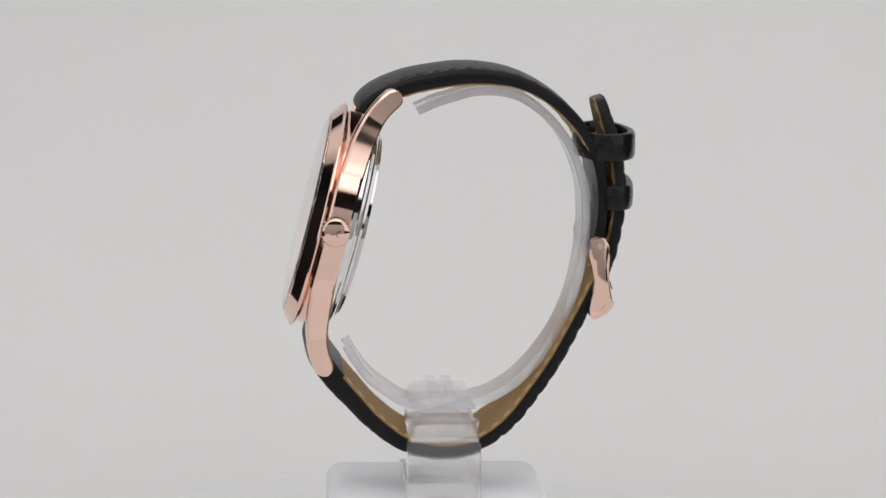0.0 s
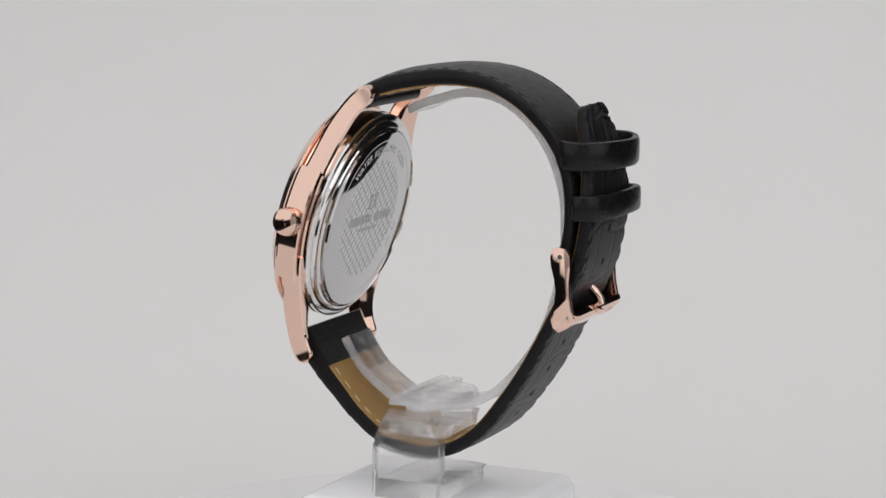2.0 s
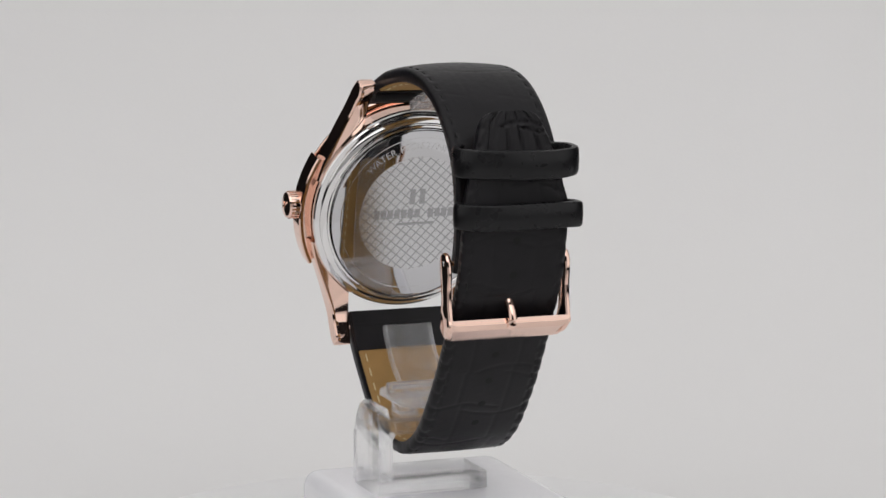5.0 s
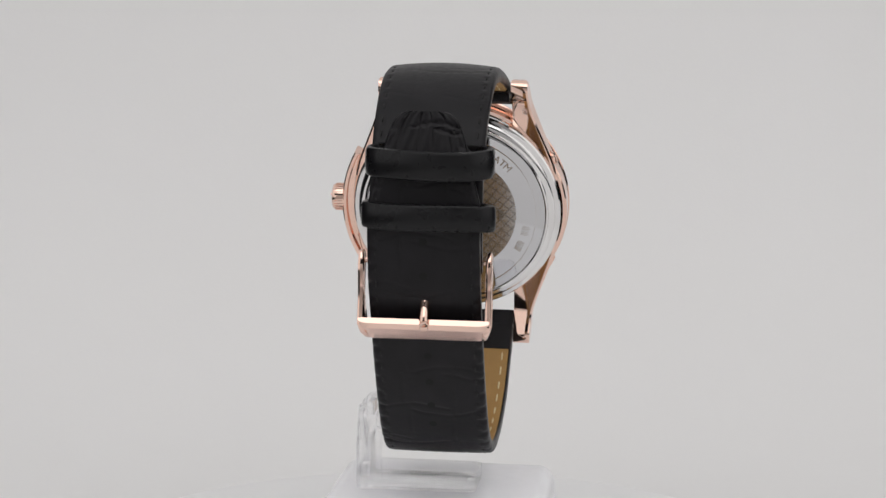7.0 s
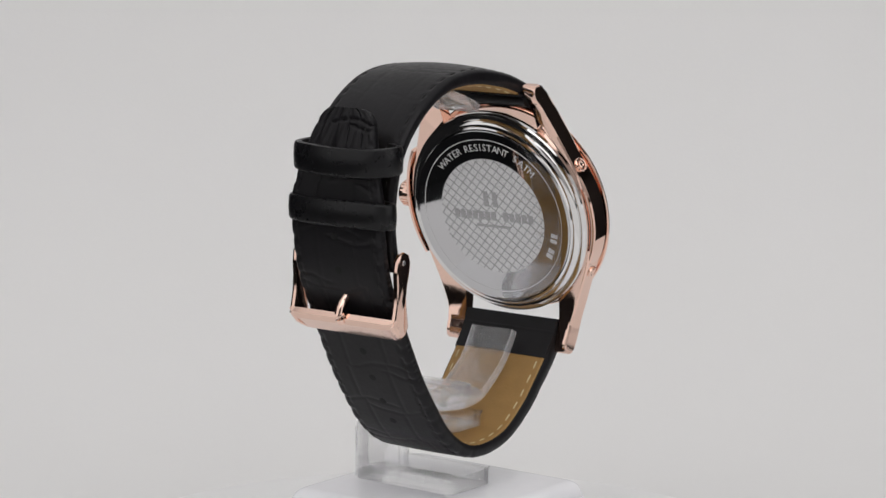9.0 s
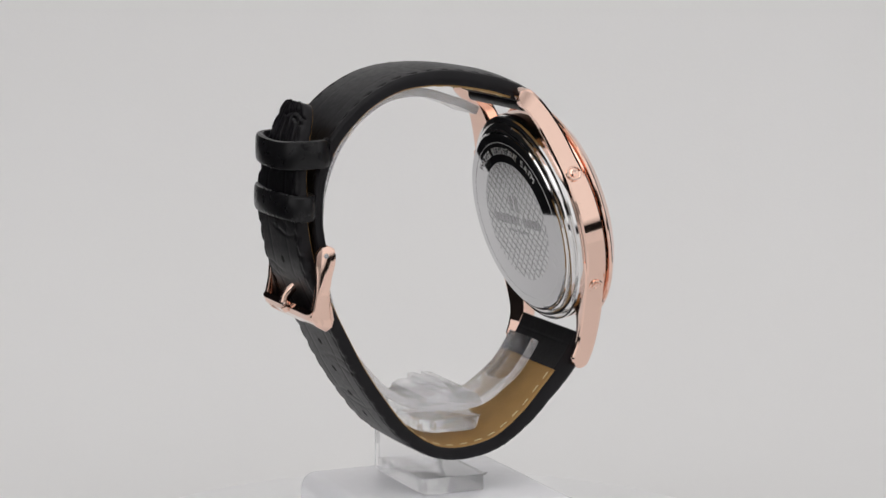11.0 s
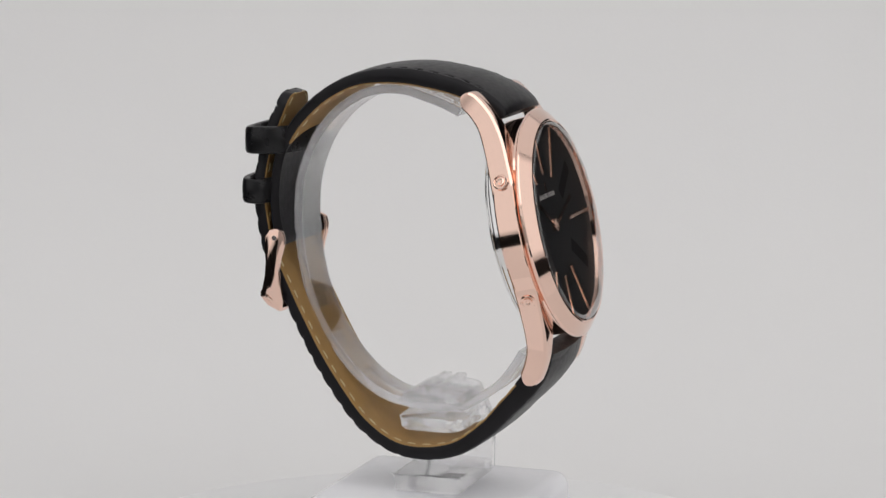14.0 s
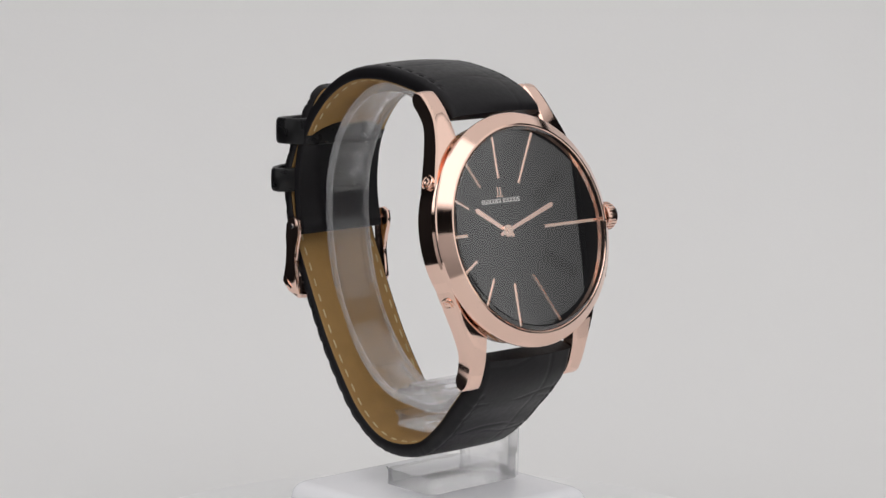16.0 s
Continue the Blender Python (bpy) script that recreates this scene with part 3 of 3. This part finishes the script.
        hand = outline_prism([(-2.0, -w * 0.7), (L - 0.5, -w), (L, 0), (L - 0.5, w), (-2.0, w * 0.7)], 0, 1, -0.07, 0.07, 2, 0.0)
        hand.transform(m)
        part(nm, hand, GOLD, dial, "slim rose gold hand", 0)
    part("hand_hub", lathe([(0, 2.45), (0.4, 2.45), (0.45, 2.3), (1.1, 2.3), (1.2, 2.15), (1.2, 1.4), (0, 1.4)], 24, CASE @ Matrix.Translation((hub.x, hub.y, 0))), INDEX, dial)
    # maker's mark as plain shapes
    logo = [block(-0.5, -0.15, 0, 1.5, 0, 0.08), block(0.15, 0.5, 0, 1.5, 0, 0.08), block(-0.9, 0.9, -0.35, -0.1, 0, 0.08)]
    lg = join(*logo)
    lg.transform(CASE @ Matrix.Translation((-5.5, 6.9, 1.41)))
    part("maker_mark", lg, INDEX, dial, "small gold emblem", 0)
    bars = []
    x = -4.8
    for i, w in enumerate((0.45, 0.55, 0.55, 0.6, 0.6, 0.45, 0.5, 0.0, 0.45, 0.45, 0.65, 0.6, 0.6, 0.5)):
        if w:
            bars += [block(x, x + 0.16, -0.42, 0.42, 0, 0.03), block(x, x + w, -0.42, -0.28, 0, 0.032), block(x + w - 0.14, x + w, -0.42, 0.42, 0, 0.034)]
        x += w + (0.19 if w else 0.42)
    pr = join(*bars)
    pr.transform(CASE @ Matrix.Translation((-5.4, 5.85, 1.41)))
    part("printed_bars", pr, PRINT, dial, "small silver printed bars", 0)
    g = [(k * 1.3, 3.5 - 0.10 * (k / 14) ** 2) for k in range(15)] + [(18.85, 3.28), (19.15, 3.05), (19.25, 2.75), (19.25, 2.3), (19.1, 1.2), (0, 1.1)]
    part("crystal", lathe(g, 96, CASE), CRYSTAL, case, "domed clear watch glass")
    # crown with its stem and fluted rim
    cm = CASE @ Matrix.Translation((1.2, 0.7, -1.7)) @ Matrix.Rotation(radians(90), 4, "Y")
    crown = part("crown", lathe([(1.2, 19.0), (1.25, 21.6), (2.2, 21.7), (2.55, 21.9), (2.65, 22.3), (2.65, 24.0), (2.5, 24.35), (2.0, 24.6), (0, 24.75)], 40, cm), GOLD, case, "fluted rose gold crown")
    flutes = []
    for k in range(24):
        a = 2 * math.pi * k / 24
        flutes.append(block(2.6, 2.78, -0.16, 0.16, 22.3, 23.9, 0.0, cm @ Matrix.Rotation(a, 4, "Z")))
    part("crown_fluting", join(*flutes), GOLD, crown, "", 0)
    em = join(block(-0.9, 0.9, -0.14, 0.14, 24.62, 24.85, 0, cm @ Matrix.Rotation(0.7, 4, "Z")), block(-0.9, 0.9, -0.14, 0.14, 24.62, 24.85, 0, cm @ Matrix.Translation((0.5, 0.4, 0)) @ Matrix.Rotation(0.7, 4, "Z")),
              block(-0.7, 0.7, -0.14, 0.14, 24.62, 24.86, 0, cm @ Matrix.Rotation(2.2, 4, "Z")))
    part("crown_emblem", em, GOLD, crown, "", 0)
    # two flush correctors on the nine o'clock flank
    for y in (10.4, -11.4):
        a = math.atan2(y, -math.sqrt(21.2 ** 2 - y * y))
        pm = CASE @ Matrix.Translation((0, 0, -2.5)) @ Matrix.Rotation(a, 4, "Z") @ Matrix.Translation((0.9, 0, 0)) @ Matrix.Rotation(radians(90), 4, "Y")
        part("corrector", lathe([(1.45, 20.6), (1.45, 21.36), (1.3, 21.48), (1.12, 21.4), (1.05, 21.25), (0.85, 21.25), (0.78, 21.5), (0.5, 21.58), (0.3, 21.4), (0, 21.4)], 28, pm), GOLD, case, "small round push corrector")
    # back
    back = part("back_ring", lathe([(20.0, -4.0), (20.9, -4.1), (20.9, -4.85), (20.65, -5.15), (20.1, -5.3), (19.8, -5.35), (19.75, -5.75), (19.5, -6.0), (18.9, -6.2), (18.6, -6.25), (18.5, -6.55), (18.2, -6.7), (17.95, -6.35), (17.9, -5.0), (17.0, -4.6)], 128, CASE @ Matrix.Translation((0, 0, -0.4))), STEEL, case, "stepped polished steel case back ring")
    # the cover is pressed in very slightly askew
    seat = CASE @ Matrix.Translation((0, 0, -7.1)) @ Matrix.Rotation(radians(1.5), 4, "Y") @ Matrix.Translation((0, 0, 6.7))
    cover = part("back_cover", lathe([(0, -7.0), (17.45, -7.0), (17.9, -6.85), (17.9, -5.6), (0, -5.6)], 96, seat), BRUSHED, back, "engraved steel case back cover")
    flip = seat @ Matrix.Translation((0, 0, -7.0)) @ Matrix.Rotation(math.pi, 4, "Y")
    part("engraved_disc", lathe([(0, 0.012), (12.1, 0.012), (12.2, -0.1), (0, -0.1)], 80, flip), ENGRAVED, cover, "matt engraved centre disc")
    part("engraved_ring", lathe([(16.0, -0.1), (16.0, 0.012), (16.2, 0.012), (16.2, -0.1)], 80, flip), ENGRAVED, cover)
    hatch = []
    for k in range(-8, 9):
        off = k * 1.5
        half = math.sqrt(max(0.0, 12.0 ** 2 - off * off))
        if half < 1:
            continue
        for turn in (50, -38):
            hatch.append(block(-half, half, off - 0.11, off + 0.11, 0.0, 0.03 if turn > 0 else 0.034, 0, flip @ Matrix.Rotation(radians(turn), 4, "Z")))
    tagged(part("engraved_hatching", join(*hatch), ETCH, cover, "fine engraved lattice", 0), kind="stuff")
    marks = [(-9 + 1.45 * i, -9 + 1.45 * i + 1.15, -0.9, 0.9) for i in range(13) if i != 7]
    marks += [(-4, 4, -2.4, -1.9), (-1.6, -0.5, 2.0, 5.2), (0.5, 1.6, 2.0, 5.2)]
    for x0, x1, y0, y1 in marks:
        part("engraved_bar", block(x0, x1, y0, y1, 0.0, 0.05, 0, flip), ETCH, cover, "", 0)
    # lettering round the upper rim
    words = "WATER RESISTANT 5ATM"
    glyphs = []
    narrow = {"I": 0.62, "5": 1.35, "W": 1.45, "A": 1.2, "M": 1.3, " ": 0.75}
    steps = [radians(4.75) * narrow.get(ch, 1.0) for ch in words]
    start = radians(90) + sum(steps) / 2
    deps = bpy.context.evaluated_depsgraph_get()
    for i, ch in enumerate(words):
        if ch == " ":
            continue
        cu = bpy.data.curves.new("letter", "FONT")
        cu.body, cu.size, cu.align_x, cu.extrude, cu.resolution_u = ch, 2.1, "CENTER", 0.02, 2
        ob = new("letter", cu)
        deps.update()
        me = bpy.data.meshes.new_from_object(ob.evaluated_get(bpy.context.evaluated_depsgraph_get()))
        bpy.data.objects.remove(ob)
        b = bmesh.new()
        b.from_mesh(me)
        bpy.data.meshes.remove(me)
        a = start - sum(steps[:i]) - steps[i] / 2
        b.transform(flip @ Matrix.Rotation(a - math.pi / 2, 4, "Z") @ Matrix.Translation((0, 13.75, 0.025)))
        glyphs.append(b)
    for k, long in enumerate((0.9, 0.8, 0.0, 1.0, 1.0)):
        if long:
            spot = flip @ Matrix.Rotation(radians(-12 - 4.6 * k), 4, "Z") @ Matrix.Translation((14.4, 0, 0))
            part("engraved_bar", block(-0.75, 0.75, -long / 2, long / 2, 0.0, 0.02, 0, spot), ENGRAVED, cover, "", 0)
    part("lettering", join(*glyphs), ENGRAVED, cover, "engraved words WATER RESISTANT 5ATM", 0)


def wristwatch():
    w = holder("wristwatch", "rose gold wristwatch with black leather strap on a clear stand", "watch")
    build_case(w)
    build_straps(w)
    for args in ((31.2, 5.3, 67.9, 5.4, 11.1, -0.05), (32.9, 3.3, 58.1, 4.9, 11.6, 0.02)):
        part("strap_keeper", loop_ring(*args), KEEPER_LEATHER, w, "smooth black leather strap keeper")
    build_buckle(w)
    return w


table_disc = turntable()
stand_block = display_block()
stand = watch_stand()
watch = wristwatch()


def motions():
    for thing in (table_disc, stand_block, stand, watch):
        walk(thing, [(k * 0.5, pose(0, 0, 0, 0, 0, PHASE + SPIN * k * 0.5)) for k in range(33)])


motions()
